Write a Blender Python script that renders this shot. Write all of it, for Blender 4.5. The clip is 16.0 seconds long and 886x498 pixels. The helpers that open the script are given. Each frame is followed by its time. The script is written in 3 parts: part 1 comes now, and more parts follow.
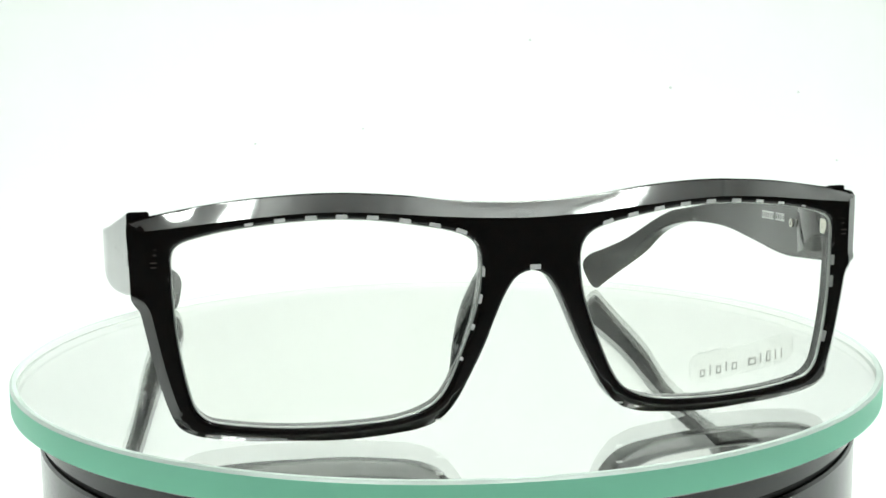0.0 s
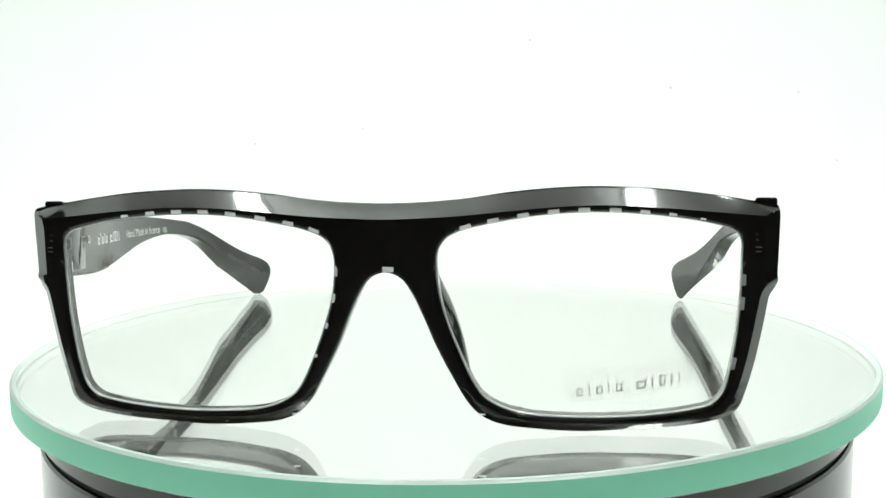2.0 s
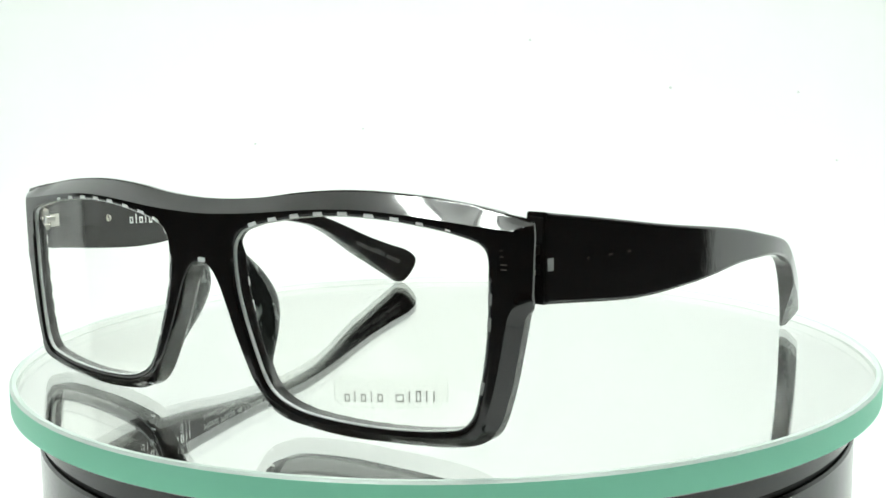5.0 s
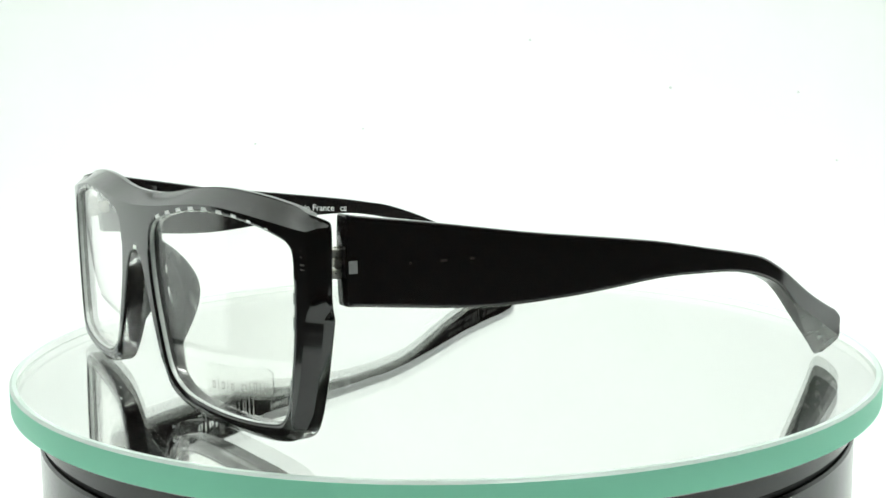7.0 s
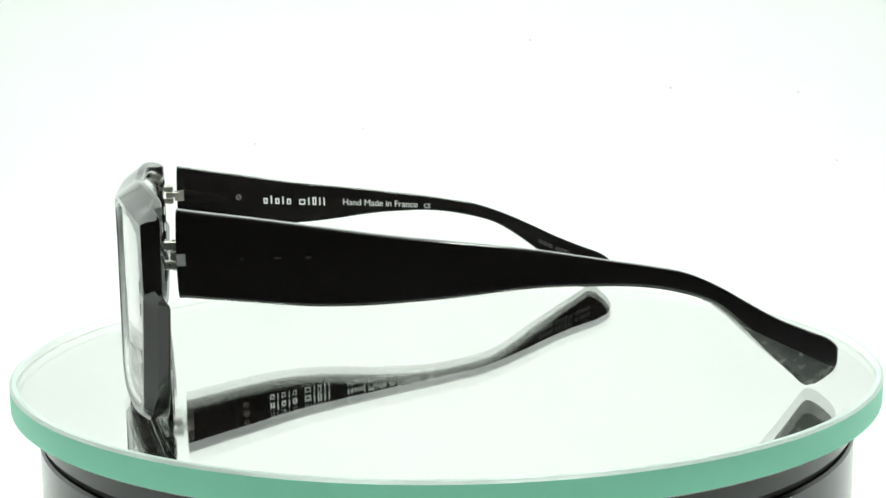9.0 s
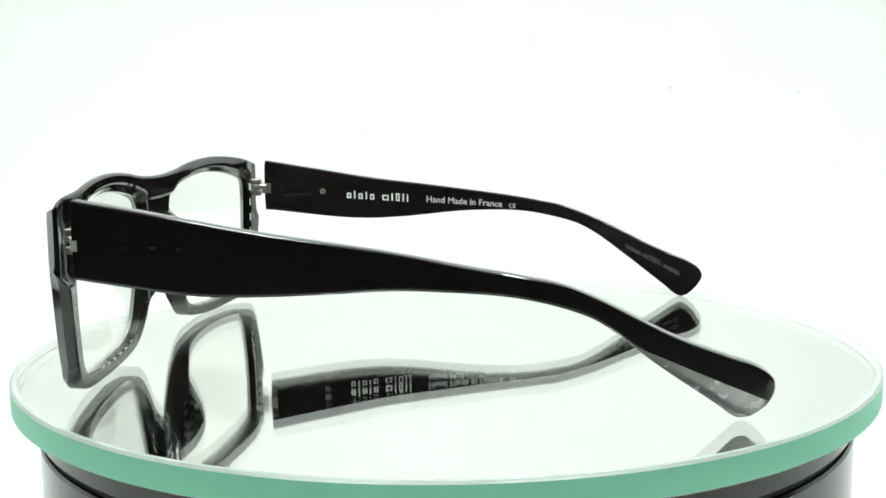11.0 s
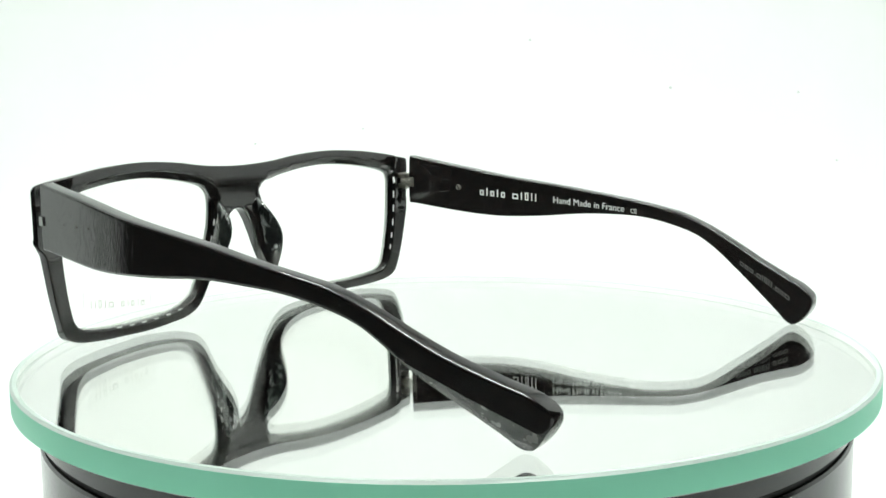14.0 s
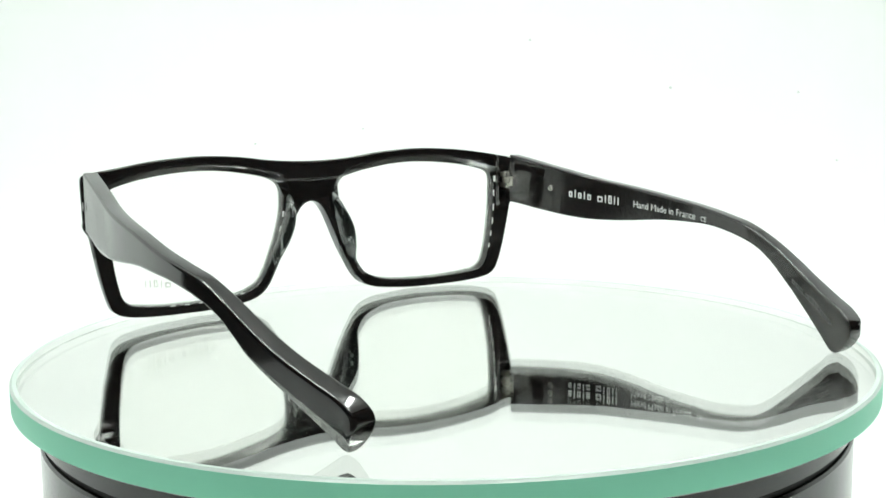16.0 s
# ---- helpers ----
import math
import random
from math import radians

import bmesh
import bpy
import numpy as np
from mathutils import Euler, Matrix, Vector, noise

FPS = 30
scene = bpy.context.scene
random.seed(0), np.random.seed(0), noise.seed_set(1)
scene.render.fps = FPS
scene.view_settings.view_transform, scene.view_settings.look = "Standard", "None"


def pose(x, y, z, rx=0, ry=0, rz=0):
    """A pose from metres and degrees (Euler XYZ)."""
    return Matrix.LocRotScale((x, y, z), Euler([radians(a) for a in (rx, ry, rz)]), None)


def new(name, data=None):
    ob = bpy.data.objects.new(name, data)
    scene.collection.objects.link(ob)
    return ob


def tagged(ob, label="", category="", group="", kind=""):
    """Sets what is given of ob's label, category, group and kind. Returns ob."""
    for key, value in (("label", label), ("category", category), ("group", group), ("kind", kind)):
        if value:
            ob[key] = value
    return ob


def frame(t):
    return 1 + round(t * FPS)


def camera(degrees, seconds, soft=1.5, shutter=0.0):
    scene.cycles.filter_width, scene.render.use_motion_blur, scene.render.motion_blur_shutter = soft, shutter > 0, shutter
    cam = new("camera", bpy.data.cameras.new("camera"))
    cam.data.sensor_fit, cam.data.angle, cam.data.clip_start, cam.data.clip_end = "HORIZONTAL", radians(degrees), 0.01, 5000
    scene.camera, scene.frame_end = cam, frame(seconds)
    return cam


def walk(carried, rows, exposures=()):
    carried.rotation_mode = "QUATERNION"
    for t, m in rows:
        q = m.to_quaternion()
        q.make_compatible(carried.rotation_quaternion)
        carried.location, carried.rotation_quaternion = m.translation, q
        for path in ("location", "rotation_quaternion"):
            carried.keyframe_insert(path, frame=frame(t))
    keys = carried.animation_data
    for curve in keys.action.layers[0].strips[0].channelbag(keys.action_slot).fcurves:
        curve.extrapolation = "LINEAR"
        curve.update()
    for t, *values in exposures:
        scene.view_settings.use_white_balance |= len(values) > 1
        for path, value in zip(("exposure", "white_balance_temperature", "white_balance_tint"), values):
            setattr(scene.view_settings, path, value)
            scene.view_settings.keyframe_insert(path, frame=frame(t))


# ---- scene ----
MM = 0.001
PLATE_Z = 0.060          # top of the glass plate above the table
TURN = 9.8723            # degrees per second, clockwise seen from above


def static_camera():
    return pose(0, -0.273, PLATE_Z + 0.0614, 82.062, 0, 0.0775) @ pose(0, 0, 0, 0, 0, -0.7034)


cam = camera(42.904, 16.0, soft=1.6)
walk(cam, [(0.0, static_camera()), (16.0, static_camera())], exposures=[(0.0, 0.0), (16.0, 0.0)])

# ---- light ----
world = bpy.data.worlds.new("dim_studio")
world.use_nodes = True
world.node_tree.nodes["Background"].inputs[0].default_value = (0.75, 0.85, 0.8, 1)
world.node_tree.nodes["Background"].inputs[1].default_value = 0.01
scene.world = world


def strip_lamp(x, y, z, sx, sy, watts, up=0):
    data = bpy.data.lights.new("led_strip", "AREA")
    data.shape, data.size, data.size_y, data.energy = "RECTANGLE", sx, sy, watts
    data.color = (0.928, 1.0, 0.944)
    ob = new("led_strip", data)
    ob.matrix_world = pose(x, y, z, up, 0, 0)
    return ob


TENT_X, TENT_BACK, TENT_FRONT, TENT_TOP = 0.352, 0.55, -0.26, 0.62
SIDE_FRONT = 0.05
BAR_Z = TENT_TOP - 0.07
LAMP_X = 0.147
for side in (-1, 1):
    for k in range(3):
        strip_lamp(side * LAMP_X + (k - 1) * 0.0125, -0.025, BAR_Z - 0.013, 0.007, 0.44, 0.625)
    # upward strip over each bar, added to brighten the tent top
    strip_lamp(side * LAMP_X, -0.025, BAR_Z + 0.013, 0.04, 0.44, 0.855, up=180)

# ---- materials ----


def material(name, color, rough=0.5, metal=0.0, **more):
    m = bpy.data.materials.new(name)
    m.use_nodes = True
    b = m.node_tree.nodes["Principled BSDF"]
    b.inputs["Base Color"].default_value = (*color, 1)
    b.inputs["Roughness"].default_value = rough
    b.inputs["Metallic"].default_value = metal
    for key, value in more.items():
        b.inputs[key.replace("_", " ")].default_value = value
    return m


def nodes_of(m):
    t = m.node_tree
    return t, t.nodes, t.links, t.nodes["Principled BSDF"]


def add_noise(m, scale, low, high, bump=0.0, detail=6, distance=0.001, rough=None, stretch=None):
    """Colour varying between low and high with a fine relief, in object space."""
    t, n, l, b = nodes_of(m)
    co = n.new("ShaderNodeTexCoord")
    mp = n.new("ShaderNodeMapping")
    if stretch:
        mp.inputs["Scale"].default_value = stretch
    tex = n.new("ShaderNodeTexNoise")
    tex.inputs["Scale"].default_value, tex.inputs["Detail"].default_value = scale, detail
    l.new(co.outputs["Object"], mp.inputs["Vector"])
    l.new(mp.outputs["Vector"], tex.inputs["Vector"])
    ramp = n.new("ShaderNodeMix")
    ramp.data_type = "RGBA"
    ramp.inputs["A"].default_value, ramp.inputs["B"].default_value = (*low, 1), (*high, 1)
    l.new(tex.outputs["Fac"], ramp.inputs["Factor"])
    l.new(ramp.outputs["Result"], b.inputs["Base Color"])
    if rough:
        mr = n.new("ShaderNodeMapRange")
        mr.inputs["To Min"].default_value, mr.inputs["To Max"].default_value = rough
        l.new(tex.outputs["Fac"], mr.inputs["Value"])
        l.new(mr.outputs["Result"], b.inputs["Roughness"])
    if bump:
        bp = n.new("ShaderNodeBump")
        bp.inputs["Strength"].default_value, bp.inputs["Distance"].default_value = bump, distance
        l.new(tex.outputs["Fac"], bp.inputs["Height"])
        l.new(bp.outputs["Normal"], b.inputs["Normal"])
    return m


def acetate(name, ripple, low, high, smooth_from=None):
    """Black laminated acetate: faint woven brown and black squares under a polished skin."""
    m = material(name, (0.01, 0.01, 0.01), 0.06, IOR=1.49, Specular_IOR_Level=0.68)
    t, n, l, b = nodes_of(m)
    co = n.new("ShaderNodeTexCoord")
    check = n.new("ShaderNodeTexChecker")
    check.inputs["Scale"].default_value = 400
    check.inputs["Color1"].default_value = (0.0085, 0.0085, 0.0085, 1)
    check.inputs["Color2"].default_value = (0.013, 0.0098, 0.009, 1)
    l.new(co.outputs["Object"], check.inputs["Vector"])
    l.new(check.outputs["Color"], b.inputs["Base Color"])
    fine = n.new("ShaderNodeTexNoise")
    fine.inputs["Scale"].default_value, fine.inputs["Detail"].default_value = 900, 4
    l.new(co.outputs["Object"], fine.inputs["Vector"])
    mr = n.new("ShaderNodeMapRange")
    mr.inputs["To Min"].default_value, mr.inputs["To Max"].default_value = low, high
    l.new(fine.outputs["Fac"], mr.inputs["Value"])
    l.new(mr.outputs["Result"], b.inputs["Roughness"])
    mp = n.new("ShaderNodeMapping")
    mp.inputs["Scale"].default_value = (1.0, 1.2, 0.55)
    wave = n.new("ShaderNodeTexNoise")
    wave.inputs["Scale"].default_value, wave.inputs["Detail"].default_value = 650, 2.0
    wave.inputs["Distortion"].default_value = 2.0
    l.new(co.outputs["Object"], mp.inputs["Vector"])
    l.new(mp.outputs["Vector"], wave.inputs["Vector"])
    bp = n.new("ShaderNodeBump")
    bp.inputs["Strength"].default_value, bp.inputs["Distance"].default_value = ripple, 0.0001
    if smooth_from is not None:
        # the ripple dies out towards the hand-polished tip
        axis = n.new("ShaderNodeSeparateXYZ")
        l.new(co.outputs["Object"], axis.inputs["Vector"])
        calm = n.new("ShaderNodeMapRange")
        calm.inputs["From Min"].default_value, calm.inputs["From Max"].default_value = smooth_from - 0.03, smooth_from
        calm.inputs["To Min"].default_value, calm.inputs["To Max"].default_value = ripple, 0.02
        l.new(axis.outputs["Y"], calm.inputs["Value"])
        l.new(calm.outputs["Result"], bp.inputs["Strength"])
    l.new(wave.outputs["Fac"], bp.inputs["Height"])
    l.new(bp.outputs["Normal"], b.inputs["Normal"])
    return m


BLACK = acetate("polished_black_acetate", 0.03, 0.055, 0.10)
BLACK_TEMPLE = acetate("rippled_black_acetate", 0.22, 0.05, 0.10, 0.02)
SMOKY_TIP = add_noise(material("smoky_clear_acetate", (0.16, 0.17, 0.165), 0.06, IOR=1.49, Specular_IOR_Level=0.68), 260, (0.015, 0.017, 0.016), (0.06, 0.064, 0.062), detail=3, rough=(0.2, 0.32))
STREAKED = material("black_and_clear_streaked_acetate", (0.01, 0.01, 0.01), 0.05, IOR=1.49, Specular_IOR_Level=0.68)


def streaks(m):
    t, n, l, b = nodes_of(m)
    co, mp, tex, ramp = n.new("ShaderNodeTexCoord"), n.new("ShaderNodeMapping"), n.new("ShaderNodeTexNoise"), n.new("ShaderNodeValToRGB")
    mp.inputs["Scale"].default_value = (1.6, 1.0, 0.35)
    tex.inputs["Scale"].default_value, tex.inputs["Detail"].default_value = 420, 2.5
    e = ramp.color_ramp.elements
    e[0].position, e[0].color = 0.56, (0.012, 0.014, 0.013, 1)
    e[1].position, e[1].color = 0.72, (0.24, 0.26, 0.25, 1)
    l.new(co.outputs["Object"], mp.inputs["Vector"])
    l.new(mp.outputs["Vector"], tex.inputs["Vector"])
    l.new(tex.outputs["Fac"], ramp.inputs["Fac"])
    l.new(ramp.outputs["Color"], b.inputs["Base Color"])


streaks(STREAKED)
CLEAR_CHECK = add_noise(material("clear_acetate_check", (0.93, 0.94, 0.93), 0.15), 800, (0.9, 0.91, 0.9), (0.96, 0.965, 0.96))
GREY_CHECK = add_noise(material("smoky_acetate_check", (0.35, 0.36, 0.35), 0.2), 800, (0.28, 0.29, 0.28), (0.42, 0.43, 0.42))
METAL = add_noise(material("nickel_hinge", (0.6, 0.58, 0.52), 0.28, 1.0), 1500, (0.5, 0.48, 0.43), (0.68, 0.66, 0.6), rough=(0.2, 0.4))
RIVET = add_noise(material("dull_rivet", (0.06, 0.05, 0.045), 0.12, Specular_IOR_Level=0.68), 2000, (0.04, 0.033, 0.03), (0.08, 0.068, 0.06))
WHITE_PRINT = add_noise(material("white_print", (0.75, 0.77, 0.76), 0.5), 3000, (0.66, 0.68, 0.67), (0.8, 0.82, 0.81))
GREY_PRINT = add_noise(material("grey_embossed_print", (0.09, 0.09, 0.09), 0.4), 3000, (0.07, 0.07, 0.07), (0.11, 0.11, 0.11))
LENS_PRINT = add_noise(material("grey_lens_print", (0.5, 0.49, 0.47), 0.5), 3000, (0.44, 0.43, 0.41), (0.56, 0.55, 0.53))
LENS = material("clear_demo_lens", (0.997, 1.0, 0.982), 0.0, IOR=1.28, Transmission_Weight=1.0)
# pale grey that paints in the light caught by the polished lens edge
LENS_EDGE_SHINE = add_noise(material("painted_lens_edge_shine", (0.5, 0.51, 0.5), 0.08), 500, (0.28, 0.29, 0.28), (0.5, 0.52, 0.5))
FILM = material("clear_sticker_film", (0.97, 0.975, 0.965), 0.12, IOR=1.2, Transmission_Weight=1.0)
PLATE_GLASS = material("clear_float_glass", (1.0, 1.0, 0.998), 0.0, IOR=1.5, Transmission_Weight=1.0)
MIRROR = material("silvered_back", (0.985, 0.995, 0.975), 0.015, 1.0)
INNER_FROST = add_noise(material("frosted_glass_wall", (0.86, 0.88, 0.87), 0.7), 90, (0.84, 0.865, 0.85), (0.88, 0.9, 0.89))
GREEN_EDGE = add_noise(material("green_ground_glass_edge", (0.36, 0.92, 0.66), 0.5, IOR=1.5, Transmission_Weight=0.1), 60, (0.36, 1.0, 0.7), (0.4, 1.0, 0.74), rough=(0.4, 0.6), stretch=(1, 1, 3))
BEVEL_EDGE = add_noise(material("ground_glass_bevel", (0.6, 0.72, 0.66), 0.4, IOR=1.5, Transmission_Weight=0.3), 90, (0.5, 0.6, 0.55), (0.62, 0.72, 0.67), rough=(0.3, 0.45))
BASE_BLACK = add_noise(material("glossy_black_plastic", (0.012, 0.012, 0.012), 0.16), 700, (0.009, 0.009, 0.009), (0.016, 0.016, 0.016), bump=0.02, rough=(0.12, 0.2))
SEAM = material("dark_seam", (0.004, 0.004, 0.004), 0.6)
PAPER = add_noise(material("white_backdrop_paper", (0.86, 0.88, 0.87), 0.85), 9, (0.855, 0.868, 0.86), (0.885, 0.896, 0.889), bump=0.02, detail=8)
FABRIC = add_noise(material("white_tent_fabric", (0.84, 0.86, 0.85), 0.9), 14, (0.905, 0.912, 0.905), (0.94, 0.945, 0.94), bump=0.04, detail=8)
ROOM = add_noise(material("dark_room_paint", (0.05, 0.05, 0.05), 0.9), 3, (0.04, 0.04, 0.04), (0.06, 0.06, 0.06))
LAMP_HOUSING = add_noise(material("white_lamp_housing", (0.7, 0.71, 0.7), 0.4), 20, (0.66, 0.67, 0.66), (0.74, 0.75, 0.74))
SPECK = material("grey_dust", (0.62, 0.65, 0.63), 0.9)

# ---- mesh tools ----


def part(name, bm, mat, parent=None, label="", smooth=None):
    me = bpy.data.meshes.new(name)
    bm.normal_update()
    bm.to_mesh(me)
    bm.free()
    for one in (mat if isinstance(mat, (list, tuple)) else [mat]):
        me.materials.append(one)
    if smooth is not None:
        me.shade_smooth()
        me.set_sharp_from_angle(angle=radians(smooth))
    ob = new(name, me)
    ob.parent = parent
    if label:
        ob["label"] = label
    return ob


def box(bm, x0, x1, y0, y1, z0, z1, m=None):
    v = [bm.verts.new((x, y, z)) for x in (x0, x1) for y in (y0, y1) for z in (z0, z1)]
    for f in ((0, 1, 3, 2), (4, 6, 7, 5), (0, 4, 5, 1), (2, 3, 7, 6), (0, 2, 6, 4), (1, 5, 7, 3)):
        bm.faces.new([v[i] for i in f])
    if m is not None:
        bmesh.ops.transform(bm, matrix=m, verts=v)
    return v


def bevelled_box(size, r, m=None):
    bm = bmesh.new()
    a, b, c = (s / 2 for s in size)
    box(bm, -a, a, -b, b, -c, c)
    bmesh.ops.bevel(bm, geom=bm.edges[:], offset=r, segments=2, affect="EDGES", profile=0.5)
    if m is not None:
        bmesh.ops.transform(bm, matrix=m, verts=bm.verts[:])
    return bm


def lathe(profile, steps=192, mats=None):
    """A body of revolution about z from (radius, height) pairs; mats: a material index for each stretch."""
    bm = bmesh.new()
    rings = []
    for r, z in profile:
        if r < 1e-6:
            rings.append([bm.verts.new((0, 0, z))])
        else:
            rings.append([bm.verts.new((r * math.cos(2 * math.pi * i / steps), r * math.sin(2 * math.pi * i / steps), z)) for i in range(steps)])
    for k in range(len(rings) - 1):
        a, b = rings[k], rings[k + 1]
        for i in range(steps):
            j = (i + 1) % steps
            if len(a) == 1:
                f = bm.faces.new((a[0], b[j], b[i]))
            elif len(b) == 1:
                f = bm.faces.new((a[i], a[j], b[0]))
            else:
                f = bm.faces.new((a[i], a[j], b[j], b[i]))
            if mats:
                f.material_index = mats[k]
    bmesh.ops.recalc_face_normals(bm, faces=bm.faces[:])
    return bm


def spline(points, step, closed=True):
    """An even Catmull-Rom line through control points."""
    p = np.array(points, float)
    n = len(p)
    out = []
    for i in range(n if closed else n - 1):
        if closed:
            a, b, c, d = p[i - 1], p[i], p[(i + 1) % n], p[(i + 2) % n]
        else:
            a, b, c, d = p[max(i - 1, 0)], p[i], p[i + 1], p[min(i + 2, n - 1)]
        k1, k2, k3 = (max(np.linalg.norm(v), 1e-9) ** 0.5 for v in (b - a, c - b, d - c))
        m1 = ((b - a) / k1 - (c - a) / (k1 + k2) + (c - b) / k2) * k2 if np.linalg.norm(b - a) > 1e-9 else c - b
        m2 = ((c - b) / k2 - (d - b) / (k2 + k3) + (d - c) / k3) * k2 if np.linalg.norm(d - c) > 1e-9 else c - b
        for s in np.arange(0, 1, 1 / max(2, int(np.ceil(np.linalg.norm(c - b) / step)))):
            h = 2 * s ** 3 - 3 * s ** 2
            out.append((h + 1) * b + (s ** 3 - 2 * s ** 2 + s) * m1 - h * c + (s ** 3 - s ** 2) * m2)
    return np.array(out)


def edge_distance(pts, loops):
    best = np.full(len(pts), 1e9)
    for lp in loops:
        a, b = lp, np.roll(lp, -1, 0)
        for s in range(0, len(pts), 2000):
            q = pts[s:s + 2000, None, :]
            ab = (b - a)[None]
            u = np.clip(((q - a[None]) * ab).sum(2) / np.maximum((ab ** 2).sum(2), 1e-12), 0, 1)
            d = np.linalg.norm(q - (a[None] + u[..., None] * ab), axis=2).min(1)
            best[s:s + 2000] = np.minimum(best[s:s + 2000], d)
    return best


def inside(pts, loop):
    x, y = pts[:, 0:1], pts[:, 1:2]
    a, b = loop[None], np.roll(loop, -1, 0)[None]
    crosses = (a[..., 1] > y) != (b[..., 1] > y)
    dy = np.where(b[..., 1] == a[..., 1], 1e-12, b[..., 1] - a[..., 1])
    at = a[..., 0] + (y - a[..., 1]) / dy * (b[..., 0] - a[..., 0])
    return (crosses & (x < at)).sum(1) % 2 == 1


def slab(outer, holes, grid, face_a, face_b, place, rounding=0.6, creases=(), rings=()):
    """A sheet with holes and two shaped faces. outer, holes: loops in the sheet's plane (mm); face_a(u, v, d, o) and face_b:
    the height over the plane for points d from the nearest edge and o from the outer one; place(u, v, h): the point in space."""
    from mathutils.geometry import delaunay_2d_cdt
    loops = [outer, *holes]
    pts, edges = [], []
    for lp in loops:
        s = len(pts)
        pts.extend(lp.tolist())
        edges.extend((s + i, s + (i + 1) % len(lp)) for i in range(len(lp)))
    extra = []
    for lp in loops:
        tang = np.roll(lp, -1, 0) - np.roll(lp, 1, 0)
        nrm = np.stack([-tang[:, 1], tang[:, 0]], 1) / np.maximum(np.linalg.norm(tang, axis=1), 1e-9)[:, None]
        for d in (0.049 * rounding, 0.19 * rounding, 0.41 * rounding, 0.69 * rounding, rounding, *rings):
            for sign in (-1, 1):
                ring = lp + sign * d * nrm
                extra.append(ring[np.abs(edge_distance(ring, loops) - d) < min(0.25 * d, 0.12)])
    lo, hi = outer.min(0), outer.max(0)
    rows = []
    for j, v in enumerate(np.arange(lo[1], hi[1], grid * 0.866)):
        rows.append(np.stack([np.arange(lo[0], hi[0], grid) + (j % 2) * grid / 2, np.full(len(np.arange(lo[0], hi[0], grid)), v)], 1))
    g = np.concatenate(rows)
    near = edge_distance(g, loops)
    g = g[near > max(rounding * 1.35, max(rings, default=0) + 0.3)]
    for line in creases:
        g = g[edge_distance(g, [np.concatenate([line, line[::-1]])]) > 0.3 * grid]
    extra.append(g)
    e = np.concatenate(extra)
    for line in creases:
        e = e[edge_distance(e, [np.concatenate([line, line[::-1]])]) > 0.22]
    keep = inside(e, outer)
    for h in holes:
        keep &= ~inside(e, h)
    pts.extend(e[keep].tolist())
    for line in creases:
        ok = inside(line, outer) & (edge_distance(line, loops) > 0.15)
        for h in holes:
            ok &= ~inside(line, h)
        last = None
        for k, p in enumerate(line):
            if not ok[k]:
                last = None
                continue
            pts.append(p.tolist())
            if last is not None:
                edges.append((last, len(pts) - 1))
            last = len(pts) - 1
    co, _, tris, _, _, _ = delaunay_2d_cdt([Vector(p) for p in pts], edges, [], 0, 1e-5)
    co = np.array([tuple(c) for c in co])
    tris = np.array([tuple(t)[:3] for t in tris])
    mid = co[tris].mean(1)
    ok = inside(mid, outer)
    for h in holes:
        ok &= ~inside(mid, h)
    tris = tris[ok]
    d, o = edge_distance(co, loops), edge_distance(co, [outer])
    ha, hb = face_a(co[:, 0], co[:, 1], d, o), face_b(co[:, 0], co[:, 1], d, o)
    bm = bmesh.new()
    va = [bm.verts.new(place(u, v, h)) for (u, v), h in zip(co, ha)]
    vb = [bm.verts.new(place(u, v, h)) for (u, v), h in zip(co, hb)]
    count = {}
    for t in tris:
        a, b, c = (int(i) for i in t)
        try:
            bm.faces.new((va[a], va[b], va[c]))
            bm.faces.new((vb[c], vb[b], vb[a]))
        except ValueError:
            continue
        for p, q in ((a, b), (b, c), (c, a)):
            count[(p, q)] = 1
    for p, q in count:
        if (q, p) not in count:
            bm.faces.new((va[q], va[p], vb[p], vb[q]))
    loose = [v for v in bm.verts if not v.link_faces]
    bmesh.ops.delete(bm, geom=loose, context="VERTS")
    bmesh.ops.recalc_face_normals(bm, faces=bm.faces[:])
    return bm


def rounded(d, r):
    """How far a face has fallen off at d from its edge, for a rounding of radius r."""
    k = np.clip(d, 0, r)
    return r - np.sqrt(np.maximum(r * r - (r - k) ** 2, 0))


def smoothstep(v, a, b):
    k = np.clip((v - a) / (b - a), 0, 1)
    return k * k * (3 - 2 * k)


# ---- the tent and the room round it ----


def cyclorama():
    """White paper that runs over the table and curves up into the back wall."""
    bm = bmesh.new()
    prof = [(-0.25, 0.0), (0.0, 0.0), (0.25, 0.0)]
    r = 0.22
    for i in range(1, 17):
        a = i / 16 * math.pi / 2
        prof.append((TENT_BACK - 0.02 - r + r * math.sin(a), r - r * math.cos(a)))
    prof.append((TENT_BACK - 0.02, TENT_TOP - 0.03))
    rows = [[bm.verts.new((x, y, z)) for y, z in prof] for x in np.linspace(-TENT_X + 0.01, TENT_X - 0.01, 9)]
    for a, b in zip(rows, rows[1:]):
        for i in range(len(prof) - 1):
            bm.faces.new((a[i], b[i], b[i + 1], a[i + 1]))
    for f in bm.faces:
        f.normal_update()
    edge = bmesh.ops.extrude_face_region(bm, geom=bm.faces[:], use_keep_orig=True)
    for v in edge["geom"]:
        if isinstance(v, bmesh.types.BMVert):
            v.co += Vector((0, 0.001, -0.001))
    bmesh.ops.recalc_face_normals(bm, faces=bm.faces[:])
    return tagged(part("backdrop", bm, PAPER, smooth=40), "seamless white paper backdrop curving up behind the turntable", "backdrop", kind="structure")


